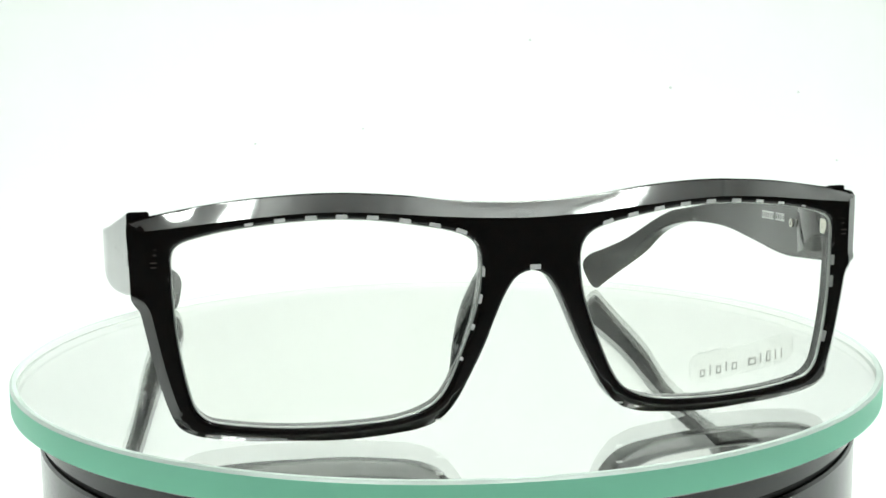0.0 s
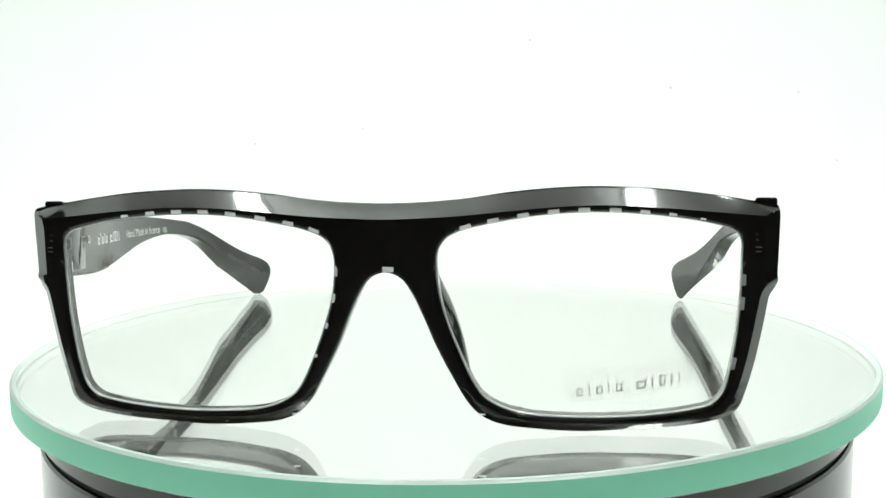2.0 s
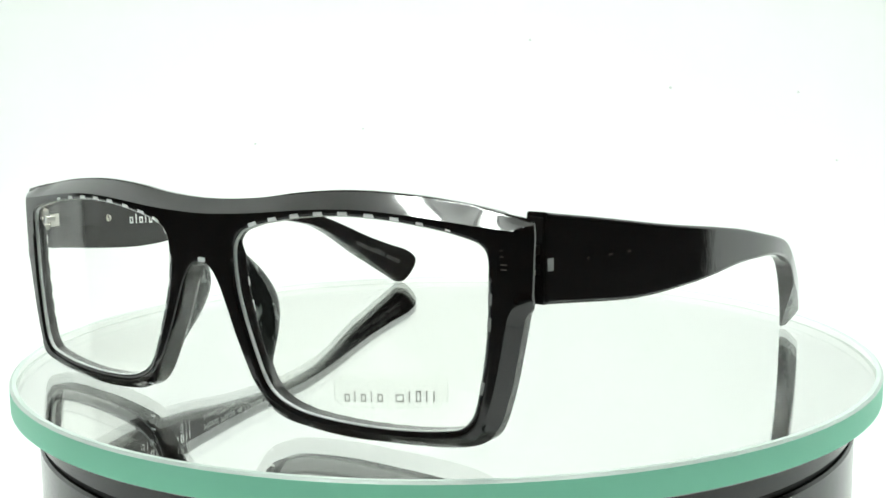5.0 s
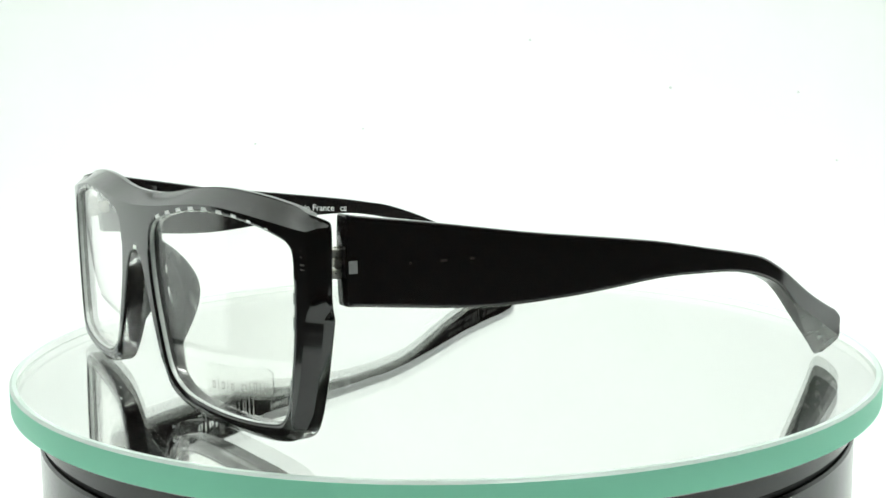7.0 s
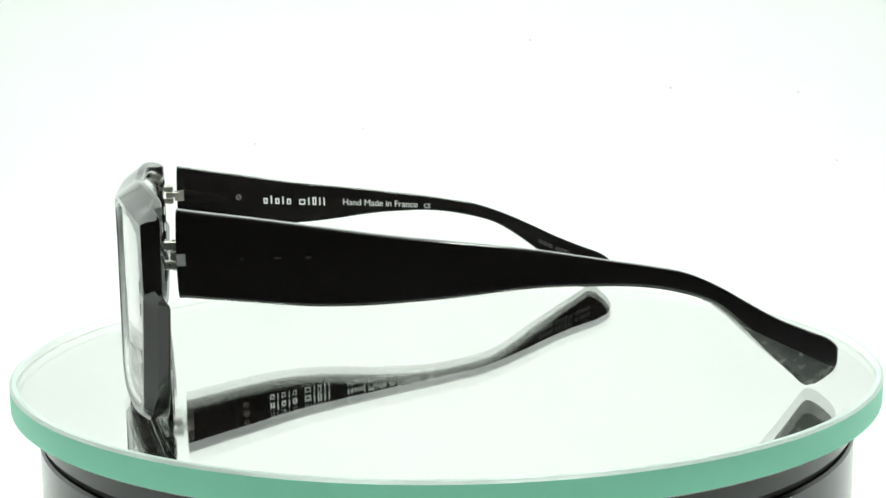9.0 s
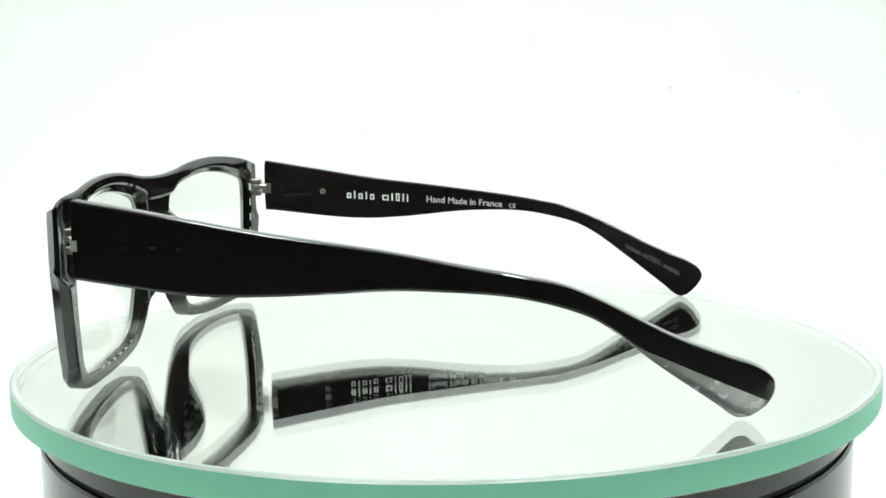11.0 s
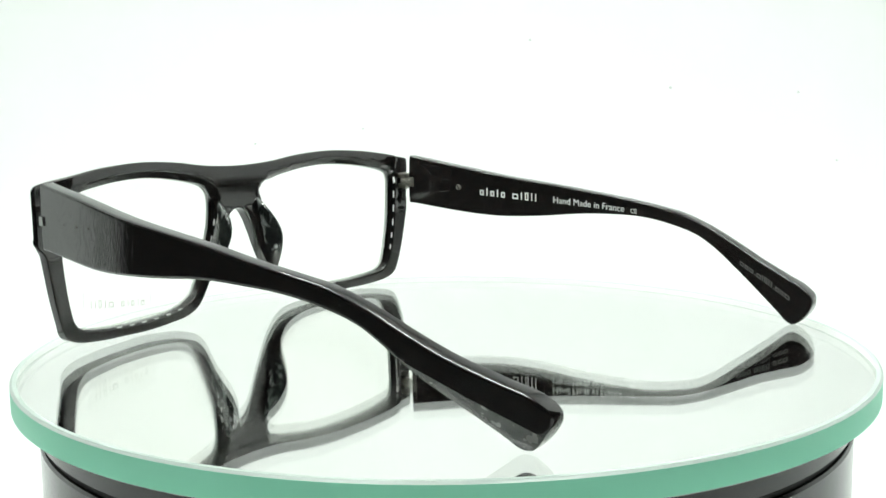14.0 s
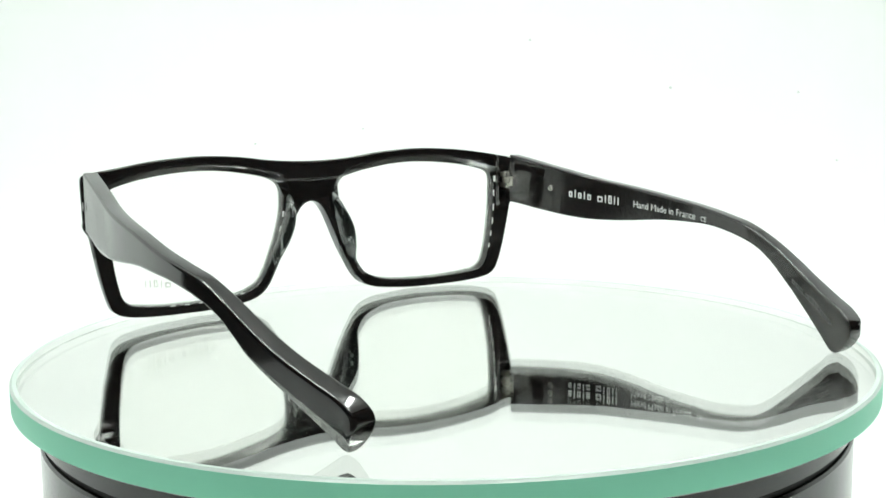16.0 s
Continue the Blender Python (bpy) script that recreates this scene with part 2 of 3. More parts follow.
def tent():
    bm = bmesh.new()
    box(bm, -TENT_X - 0.012, -TENT_X, SIDE_FRONT, TENT_BACK, 0, TENT_TOP)
    tagged(part("wall_west", bm, FABRIC), "white fabric side wall of a photo tent", "wall", kind="structure")
    bm = bmesh.new()
    box(bm, TENT_X, TENT_X + 0.012, SIDE_FRONT, TENT_BACK, 0, TENT_TOP)
    tagged(part("wall_east", bm, FABRIC), "white fabric side wall of a photo tent", "wall", kind="structure")
    bm = bmesh.new()
    box(bm, -TENT_X - 0.012, TENT_X + 0.012, TENT_BACK + 0.002, TENT_BACK + 0.014, 0, TENT_TOP)
    tagged(part("wall_north", bm, FABRIC), "white fabric back wall of a photo tent", "wall", kind="structure")
    bm = bmesh.new()
    box(bm, -TENT_X - 0.012, TENT_X + 0.012, TENT_FRONT, TENT_BACK + 0.014, TENT_TOP + 0.002, TENT_TOP + 0.014)
    tagged(part("ceiling", bm, FABRIC), "white fabric top of a photo tent", "ceiling", kind="structure")
    bm = bmesh.new()
    box(bm, -1.6, 1.6, -1.8, 1.4, -0.03, -0.004)
    tagged(part("floor", bm, ROOM), "dark table top under the photo tent", "table top", kind="structure")
    for name, dims in (("wall_south", (-1.6, 1.6, -1.83, -1.8, -0.03, 2.0)), ("wall_far_north", (-1.6, 1.6, 1.4, 1.43, -0.03, 2.0)),
                       ("wall_far_west", (-1.63, -1.6, -1.83, 1.43, -0.03, 2.0)), ("wall_far_east", (1.6, 1.63, -1.83, 1.43, -0.03, 2.0)),
                       ("ceiling_room", (-1.63, 1.63, -1.83, 1.43, 2.0, 2.03))):
        bm = bmesh.new()
        box(bm, *dims)
        tagged(part(name, bm, ROOM), "unlit dark grey studio wall", "wall", kind="structure")


def lamp_bars():
    for side in (-1, 1):
        bm = bevelled_box((0.046, 0.465, 0.016), 0.003)
        ob = part("led_bar", bm, LAMP_HOUSING, smooth=40)
        ob.matrix_world = pose(side * LAMP_X, -0.025, BAR_Z)
        tagged(ob, "white led lamp bar hung under the top of the photo tent", "lamp", "tent lamps")
        for y in (-0.18, 0.18):
            bm = bmesh.new()
            bmesh.ops.create_cone(bm, cap_ends=True, segments=10, radius1=0.0015, radius2=0.0015, depth=0.0625, matrix=pose(0, y, 0.039))
            part("hanger", bm, LAMP_HOUSING, ob)


def dust(backdrop_label):
    """A few grey specks of sensor dust, laid on the backdrop."""
    bm = bmesh.new()
    for x, z, size in ((0.156, 0.122, 0.0011), (0.061, 0.156, 0.0009), (-0.126, 0.088, 0.0009), (-0.054, 0.097, 0.0008), (0.243, 0.118, 0.0008), (0.26, 0.073, 0.0008)):
        a = math.acos(1 - z / 0.22)
        y = TENT_BACK - 0.02 - 0.22 + 0.22 * math.sin(a)
        m = pose(x, y - 0.0007 * math.sin(a), z + 0.0007 * math.cos(a), math.degrees(a), 0, 0)
        bmesh.ops.create_circle(bm, cap_ends=True, segments=9, radius=size, matrix=m)
    tagged(part("dust", bm, SPECK), backdrop_label, "dust", kind="stuff")


cyclorama()
dust("faint grey specks of camera sensor dust, laid on the white backdrop")
tent()
lamp_bars()

# ---- the turntable ----
PLATE_R, PLATE_T = 0.1010, 0.0058


def glass_plate():
    root = tagged(new("glass_plate"), "round mirror-backed glass plate with a green ground edge", "turntable plate")
    b, c = 0.0006, 0.0004
    disc = part("disc", lathe([(0, 0), (PLATE_R - b, 0), (PLATE_R - b, -PLATE_T), (0, -PLATE_T)], 256, [0, 1, 2]), [PLATE_GLASS, INNER_FROST, MIRROR], root, "clear glass over a silvered back", smooth=20)
    disc.visible_shadow = False
    r = PLATE_R - b + 0.00002
    bm = lathe([(r, -0.00002), (PLATE_R, -c), (PLATE_R, -PLATE_T + c), (r, -PLATE_T + 0.00002)], 256, [0, 1, 0])
    part("arris", lathe([(r - 0.0009, 0.00001), (r - 0.0009, 0.00004), (r, 0.00004), (r, 0.00001)], 256), BEVEL_EDGE, root, "thin ground line along the rim", smooth=20)
    part("rim", bm, [BEVEL_EDGE, GREEN_EDGE], root, "green ground rim with pale bevels", smooth=20)
    return root


def turntable_base():
    root = tagged(new("turntable_base"), "glossy black round turntable base under a glass plate", "turntable")
    root.matrix_world = pose(0, 0, 0)
    top = PLATE_Z - PLATE_T - 0.0002
    r = 0.0955
    part("rotor", lathe([(0, top), (r - 0.004, top), (r - 0.004, top - 0.0012), (r - 0.0006, top - 0.0012), (r, top - 0.0018), (r, top - 0.0060), (r - 0.0005, top - 0.0065), (0, top - 0.0065)], 192), BASE_BLACK, root, "turning upper ring of the base", smooth=30)
    part("seam", lathe([(0, top - 0.0065), (r - 0.0012, top - 0.0065), (r - 0.0012, top - 0.0079), (0, top - 0.0079)], 192), SEAM, root, "dark gap between the two rings", smooth=30)
    part("body", lathe([(0, top - 0.0079), (r - 0.0005, top - 0.0079), (r, top - 0.0084), (r, 0.0015), (r - 0.001, 0.0006), (0, 0.0006)], 192), BASE_BLACK, root, "fixed lower drum", smooth=30)
    return root


plate = glass_plate()
turntable_base()

# ---- the spectacles ----
# Lengths in mm in the spectacles' own space: x across, y backwards along the temples, z up from the plate.
FRAME_HALF = [(0, 41.3), (7, 41.5), (14.4, 42.1), (21.6, 43.1), (30, 43.8), (37, 43.95), (43, 43.7), (49.5, 43.2), (57, 42.2), (64.5, 41.0), (68.4, 40.3), (69.1, 40.0), (69.35, 39.3),
              (69.45, 38), (69.3, 33), (69.1, 28.0), (68.9, 26.6), (68.2, 25.6), (67.1, 24.2), (66.6, 22.0), (65.7, 17.2), (64.5, 11.6), (62.9, 6.2), (61.6, 3.7), (59.8, 2.4), (56.8, 1.5), (50, 0.7),
              (42, 0.4), (34, 0.3), (26.5, 0.8), (20.2, 1.7), (16.8, 3.2), (14.4, 5.6), (12.1, 9.7), (9.0, 15.8), (6.4, 22.0), (4.6, 25.8), (2.7, 28.3), (0, 29.3)]
OPENING = [(60.8, 36.3), (55.8, 37.75), (50, 38.75), (43, 39.5), (34.9, 39.8), (27.2, 39.35), (20.8, 38.4), (14.9, 37.2), (11.3, 35.8), (9.8, 34.1), (9.2, 32.2), (9.15, 30.0), (9.6, 25.6),
           (10.8, 21.0), (12.7, 15.8), (15.6, 9.2), (17.4, 6.8), (19.9, 5.2), (24.4, 3.8), (31.6, 3.1), (39.4, 2.95), (47.3, 3.3), (54.2, 4.1), (57.4, 4.9), (59.4, 6.8), (60.7, 11.0),
           (61.6, 16), (62.2, 21), (62.5, 26), (62.6, 30.5), (62.6, 33.5), (62.1, 35.2)]
BROW_X = [0, 14, 22, 31, 38, 45.5, 53, 61, 68.4]
BROW_Z = [38.7, 39.35, 40.15, 40.85, 41.05, 40.6, 39.9, 39.0, 38.2]
TEMPLE = [(-63.2, 40.7), (-63.0, 41.1), (-62.4, 41.0), (-58, 40.3), (-45, 38.3), (-30, 36.0), (-14, 34.0), (0, 32.1), (14, 30.1), (22, 28.7), (28, 27.4), (35, 24.6), (43, 20.6), (51.6, 16.2), (60, 12.6), (65.5, 10.4), (68.3, 8.2),
          (68.8, 6.4), (67.6, 3.8), (65.0, 1.0), (63.7, 0.25), (62.6, 0.1), (61.3, 0.6), (58, 3.2), (52, 7.8), (46, 12.4), (42, 15.6), (38, 18.6), (33.5, 21.3), (25.3, 24.0), (16, 25.5), (5, 25.7), (-5, 25.3), (-14, 24.6), (-23, 24.0), (-31, 23.7),
          (-40, 24.0), (-50, 24.9), (-58, 25.8), (-62.4, 26.3), (-63.1, 26.3), (-63.3, 26.8)]
TEMPLE_Y = [-66, -55, -44, -38, -19, 0, 13, 26, 40, 53, 62, 71]
TEMPLE_X = [67.2, 69.0, 70.9, 71.9, 75.1, 76.3, 76.3, 75.0, 72.5, 69.2, 66.3, 63.3]


def mm(x, y, z):
    return (x * MM, y * MM, z * MM)


def front_y(x):
    # the front sits a little askew: its x < 0 end is further back
    return -76.5 + 0.00152 * x * x - 0.007 * x


BROW_FINE_X = np.arange(-72, 72.01, 0.25)
BROW_FINE_Z = np.interp(np.abs(BROW_FINE_X), BROW_X, BROW_Z)
BROW_BLUR = np.exp(-0.5 * (np.arange(-40, 41) / 14.0) ** 2)
BROW_FINE_Z = np.convolve(np.pad(BROW_FINE_Z, 40, mode="reflect", reflect_type="odd"), BROW_BLUR / BROW_BLUR.sum(), "valid")


def brow_z(x):
    return np.interp(x, BROW_FINE_X, BROW_FINE_Z)


def frame_front(root):
    right = np.array(FRAME_HALF)
    left = right[1:-1][::-1] * (-1, 1)
    outer = spline(np.concatenate([right, left]), 0.7)
    # the rims grow wider towards their back, up to the end pieces
    grow = 1 + 0.012 * smoothstep(np.abs(outer[:, 0]), 40, 60) * (1 - smoothstep(outer[:, 1], 25.0, 28.0))
    outer = np.stack([outer[:, 0] * grow + 0.35 * np.clip(-outer[:, 0] / 69, 0, 1) * -1, outer[:, 1]], 1)
    lens = spline(OPENING, 0.7)
    other = (lens * (-1, 1))[::-1]
    top_line = outer[outer[:, 1] > 38.5]
    order = np.argsort(top_line[:, 0])
    tx = np.arange(-70, 70.01, 0.25)
    tz = np.interp(tx, top_line[order, 0], top_line[order, 1])
    tz = np.convolve(np.pad(tz, 40, mode="edge"), BROW_BLUR / BROW_BLUR.sum(), "valid")

    def end_piece(x, z):
        return smoothstep(np.abs(x), 57.0, 65.0) * smoothstep(z, 23.5, 26.5)

    def fore(x, z, d, o):
        y = front_y(x)
        ztop = np.interp(x, tx, tz)
        zb = brow_z(x)
        slope = np.clip((z - zb) / np.maximum(ztop - zb, 0.4), 0, 1)
        chamfer = (4.2 - 1.6 * end_piece(x, z)) * (slope + 0.10 * slope * (slope - 1))
        # chamfer along the lower edge of the rims
        far = smoothstep(np.abs(x), 35, 46)
        fade = far * smoothstep(-z, -27.5, -25.5) + (1 - far) * smoothstep(-z, -9, -5)
        wide = 1.1 + 0.8 * far * smoothstep(z, 3, 8)
        flank = fade * np.clip(wide - o, 0, wide) * (0.8 + 0.3 * far)
        soft = np.maximum(rounded(d, 0.5), rounded(np.where(o > d + 0.02, d, 9.0), 1.1) * (z < 30)) * (slope < 0.02) * (1 - fade * (o < wide))
        # rounded upright edges of the end pieces
        end = smoothstep(z, 24.5, 28.5) * np.maximum(0.7 * np.clip(np.abs(x) - 66.6, 0, 5), rounded(np.maximum(69.6 - np.abs(x), 0), 0.5))
        return np.minimum(y + np.maximum(np.maximum(chamfer, soft), end) + flank, y + 4.0 - 1.6 * end_piece(x, z))

    def aft(x, z, d, o):
        y = front_y(x) + 4.4
        brow = smoothstep(z - brow_z(x), -3.4, -2.6) * 0.9
        # the end pieces are a little thinner, which leaves a gap before the temples
        end = 1.5 * smoothstep(np.abs(x), 63.2, 65.2) * smoothstep(z, 23.5, 26.5)
        # the back of the openings is bevelled along the brow
        inner = np.where(o > d + 0.02, d, 9.0)
        bevel = smoothstep(z, 30, 34.5) * np.clip(1.7 - inner, 0, 1.7) * 1.05
        # thicker at the nose, where the pads are worked out of the rims
        nose = 1.6 * (1 - smoothstep(np.abs(x), 9, 20)) * (1 - smoothstep(z, 23, 30)) * smoothstep(d, 0.0, 1.2)
        return y + brow * (1 - end_piece(x, z)) + nose - end - np.maximum(rounded(d, 0.5), bevel)

    xs = np.arange(-67.6, 67.7, 0.8)
    crease = np.stack([xs, brow_z(xs)], 1)
    zs = np.arange(27.0, 37.6, 0.8)
    uprights = [np.stack([np.full(len(zs), e * 66.6), zs], 1) for e in (-1, 1)]
    bm = slab(outer, [lens, other], 1.1, fore, aft, lambda x, z, y: mm(x, y, z), 0.5, [crease, crease - (0, 2.6), crease - (0, 3.4), *uprights], (0.75, 1.1, 1.5, 1.9))
    front = part("front", bm, BLACK, root, "thick polished black acetate front with a bevelled brow", smooth=28)
    return front, lens


def lens_part(root, loop, side):
    l2 = loop * (side, 1)
    c = l2.mean(0)
    l2 = c + (l2 - c) * 1.012
    if side < 0:
        l2 = l2[::-1]
    bm = slab(l2, [], 2.0, lambda x, z, d, o: front_y(x) + 1.2, lambda x, z, d, o: front_y(x) + 2.8, lambda x, z, y: mm(x, y, z), 0.3)
    ob = part("lens", bm, LENS, root, "clear demo lens with a printed sticker" if side > 0 else "clear demo lens", smooth=40)
    ob.visible_shadow = False
    # lens edge in the groove, pale grey all round to stand for its shine
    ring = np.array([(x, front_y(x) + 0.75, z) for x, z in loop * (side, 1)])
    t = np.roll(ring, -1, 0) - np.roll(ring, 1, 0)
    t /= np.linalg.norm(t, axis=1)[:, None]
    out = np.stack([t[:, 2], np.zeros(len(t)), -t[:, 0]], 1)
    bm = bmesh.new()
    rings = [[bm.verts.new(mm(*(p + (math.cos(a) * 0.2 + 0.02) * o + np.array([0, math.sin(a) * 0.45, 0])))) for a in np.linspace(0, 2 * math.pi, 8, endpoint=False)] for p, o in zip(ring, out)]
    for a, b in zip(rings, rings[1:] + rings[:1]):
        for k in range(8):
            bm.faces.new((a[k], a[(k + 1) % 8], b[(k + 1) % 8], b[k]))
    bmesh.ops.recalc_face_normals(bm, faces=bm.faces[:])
    part("lens_edge", bm, LENS_EDGE_SHINE, ob, "polished lens edge, its shine painted pale grey", smooth=60)
    return ob


TEMPLE_CURVE = spline(list(zip(TEMPLE_Y, TEMPLE_X)), 0.4, closed=False)
TEMPLE_FINE_Y = np.linspace(-66, 71.0, 400)
KERNEL = np.exp(-0.5 * (np.arange(-30, 31) / 12.0) ** 2)
TEMPLE_FINE_X = np.convolve(np.pad(np.interp(TEMPLE_FINE_Y, TEMPLE_CURVE[:, 0], TEMPLE_CURVE[:, 1]), 30, mode="reflect", reflect_type="odd"), KERNEL / KERNEL.sum(), "valid")


def temple_x(y):
    return np.interp(y, TEMPLE_FINE_Y, TEMPLE_FINE_X)


def thick(y):
    return np.interp(y, [-64, -40, 0, 30, 60, 70], [4.0, 4.0, 3.6, 3.8, 4.7, 4.9])


def side_x(y, side):
    """The middle of a temple; the two tips were bent unequally."""
    return temple_x(y) + (0.6 if side < 0 else -1.0) * smoothstep(y, 15, 66)


def temple(root, side):
    loop = spline(TEMPLE, 0.7)
    tip_end = 70.1 if side < 0 else 67.7
    y, z = loop[:, 0], loop[:, 1]
    if side > 0:
        # this one starts nearer the front and its bend comes earlier, with the tip pressed down
        start = 1 - smoothstep(y, -62, -50)
        z = z - 0.6 * smoothstep(y, 0, 60) - 0.6 * smoothstep(y, -5, 15) * (1 - smoothstep(y, 42, 60)) - 0.5 * (z < 30) * (1 - smoothstep(y, -45, -25))
        y = y - 1.2 * smoothstep(y, 30, 60) - 0.9 * start
    else:
        # this one hangs a little lower behind the hinge and is bent later
        z = z - 0.75 * smoothstep(y, -58, -20) * (1 - smoothstep(y, 22, 42)) - 0.3 * (z < 30) * (1 - smoothstep(y, -20, 0))
        y = y + 1.3 * smoothstep(y, 28, 50) + 1.2 * (1 - smoothstep(y, -62, -50))
    loop = np.stack([y, z], 1)

    def ridge(y):
        return 17.0 - (y - 37.2) * 0.47

    def lean(y, z):
        # the lower edge of the tip leans inwards
        return 0.012 * (ridge(y) - z) * smoothstep(y, 34, 58)

    def outside(y, z, d, o):
        facet = 0.62 * np.clip(ridge(y) - z, 0, 12) * smoothstep(y, 36, 42)
        # narrow chamfer along the lower edge of the tip
        facet = np.minimum(facet + 0.4 * np.clip(1.2 - d, 0, 1.2) * smoothstep(y, 44, 54) * (z < ridge(y) - 0.4) * (y < 62.8), thick(y) - 0.45)
        return side_x(y, side) + thick(y) / 2 - np.maximum(np.maximum(facet, rounded(d, 0.6)), rounded(np.maximum(tip_end - y, 0), 1.6)) - lean(y, z)

    def within(y, z, d, o):
        return side_x(y, side) - thick(y) / 2 + rounded(d, 0.6) - lean(y, z)
    ys = np.arange(41.5, 66.5, 0.7)
    bm = slab(loop, [], 1.5, outside, within, lambda y, z, x: mm(side * x, y, z), 0.65, [np.stack([ys, ridge(ys)], 1)], (0.7, 1.2))
    # the slanting cut under the tip lays the clear inner layer bare
    for f in bm.faces:
        c = f.calc_center_median() / MM
        if c.y > 41 and c.z < ridge(c.y) - 0.04 and side * c.x > side_x(c.y, side) - 2.0 and f.normal.x * side > 0.3:
            f.material_index = 1
    return part("temple", bm, [BLACK_TEMPLE, SMOKY_TIP], root, "broad black acetate temple tapering to a flared tip", smooth=30)


def nose_pad(front, side):
    """A pad of the same acetate that swells out of the back of the nasal rim."""
    path = spline([(7.3, 32), (7.4, 28.5), (8.0, 25), (9.0, 21.5), (10.2, 18), (11.7, 14.5), (13.2, 11), (14.8, 7.6)], 0.6, closed=False)
    bm = bmesh.new()
    rings = []
    n = len(path)
    for i, (x, z) in enumerate(path):
        s = i / (n - 1)
        deep = 7.0 * math.sin(math.pi * s ** 0.72) ** 1.3 if 0 < s < 1 else 0.05
        wide = 1.0 + 0.75 * math.sin(math.pi * s)
        lean = -0.9 * math.sin(math.pi * s)
        ring = []
        for k in range(16):
            a = 2 * math.pi * k / 16
            across, back = math.cos(a) * wide, (math.sin(a) * 0.5 + 0.5)
            y = front_y(side * x) + 2.6 + back * (1.2 + deep)
            ring.append(bm.verts.new(mm(side * (x + across * 0.92 + (1.6 * math.sin(math.pi * s) - 0.4) * back), y, z + across * 0.35)))
        rings.append(ring)
    for a, b in zip(rings, rings[1:]):
        for k in range(16):
            bm.faces.new((a[k], a[(k + 1) % 16], b[(k + 1) % 16], b[k]))
    bm.faces.new(rings[0])
    bm.faces.new(rings[-1])
    bmesh.ops.recalc_face_normals(bm, faces=bm.faces[:])
    return part("nose_pad", bm, STREAKED, front, "black pad streaked with clear acetate", smooth=50)


def flat_piece(sx, sz, sy, x, y, z, yaw=0.0, lean=0.0):
    return bevelled_box((sx * MM, sy * MM, sz * MM), 0.12 * MM, pose(*mm(x, y, z), 0, lean, yaw))


def clear_checks(front, loop):
    """Clear squares of the laminate that show along the edges of the openings and at the bridge."""
    top = loop[loop[:, 1] > 34.6]
    top = top[np.argsort(top[:, 0])]
    for side, spots in ((-1, (12.7, 17.4, 22.6, 28.2, 33.5, 38.7, 44.0, 49.2)), (1, (14.4, 19.3, 24.5, 29.8, 35.1, 40.5, 45.6, 50.4, 55.6))):
        for x in spots:
            z = float(np.interp(x, top[:, 0], top[:, 1])) + 0.42
            dz = float(np.interp(x + 1, top[:, 0], top[:, 1]) - np.interp(x - 1, top[:, 0], top[:, 1])) / 2
            fade = 1 - 0.45 * max(0.0, (x - 42) / 12)
            bm = flat_piece(2.1 * fade, 0.75 * fade, 0.5, side * x, front_y(side * x) + 0.23, z, side * math.degrees(0.00304 * x) - 0.4, -side * math.degrees(math.atan(dz)))
            part("clear_check", bm, CLEAR_CHECK, front)
    def wall_at(z, nasal):
        wall = loop[(loop[:, 0] < 20)] if nasal else loop[(loop[:, 0] > 55) & (loop[:, 1] > 7)]
        wall = wall[np.argsort(wall[:, 1])]
        x = float(np.interp(z, wall[:, 1], wall[:, 0]))
        return x, math.degrees(math.atan(float(np.interp(z + 1, wall[:, 1], wall[:, 0]) - np.interp(z - 1, wall[:, 1], wall[:, 0])) / 2))

    def edge_check(side, z, size, nasal, y, inset, mat=CLEAR_CHECK):
        x, lean = wall_at(z, nasal)
        inset = -inset if nasal else inset
        part("clear_check", flat_piece(0.7, size, 0.4, side * (x + inset), front_y(side * x) + y, z, 0, side * lean), mat, front)
    for z, size in ((34.8, 1.9), (29.6, 2.4), (24.6, 2.0), (19.6, 1.3), (14.0, 0.8)):
        edge_check(-1, z, size * 0.85, True, 0.32, 0.4)
    for z, size in ((26.0, 1.8), (21.4, 2.2), (17.0, 2.0), (12.6, 1.6)):
        edge_check(1, z, size, True, 4.1, 0.37)
    for z, size in ((33.4, 2.0), (28.8, 2.2), (24.2, 2.3), (19.8, 2.2), (15.6, 1.8), (11.8, 1.6)):
        edge_check(-1, z, size, False, 4.1, 0.37)
    for z, size in ((12.2, 2.2), (23.0, 2.3), (27.2, 2.0)):
        edge_check(1, z, size, False, 0.24, 0.4, GREY_CHECK)
    for x, z, w in ((-17.4, 3.1, 1.3), (-36.0, 1.25, 2.2), (-31.0, 1.3, 1.2), (16.9, 3.6, 1.3), (34.0, 1.2, 1.6), (38.5, 1.25, 1.4), (23.5, 2.3, 1.0)):
        part("clear_check", flat_piece(w, 0.32, 0.4, x, front_y(x) + 0.45, z, math.degrees(0.00304 * x)), CLEAR_CHECK, front)
    low = loop[loop[:, 1] < 7]
    low = low[np.argsort(low[:, 0])]
    for x in (23, 27.4, 31.8, 36.2, 40.6, 45):
        z = float(np.interp(x, low[:, 0], low[:, 1]))
        part("clear_check", flat_piece(1.7, 0.45, 0.4, x, front_y(x) + 4.13, z - 0.2, math.degrees(0.0029 * x)), GREY_CHECK, front)
    part("clear_check", flat_piece(2.1, 1.0, 0.5, 0.6, front_y(0) + 0.22, 29.95), CLEAR_CHECK, front)
    part("clear_check", flat_piece(1.0, 0.35, 0.5, 3.1, front_y(0) + 0.3, 29.1, 0, 25), CLEAR_CHECK, front)


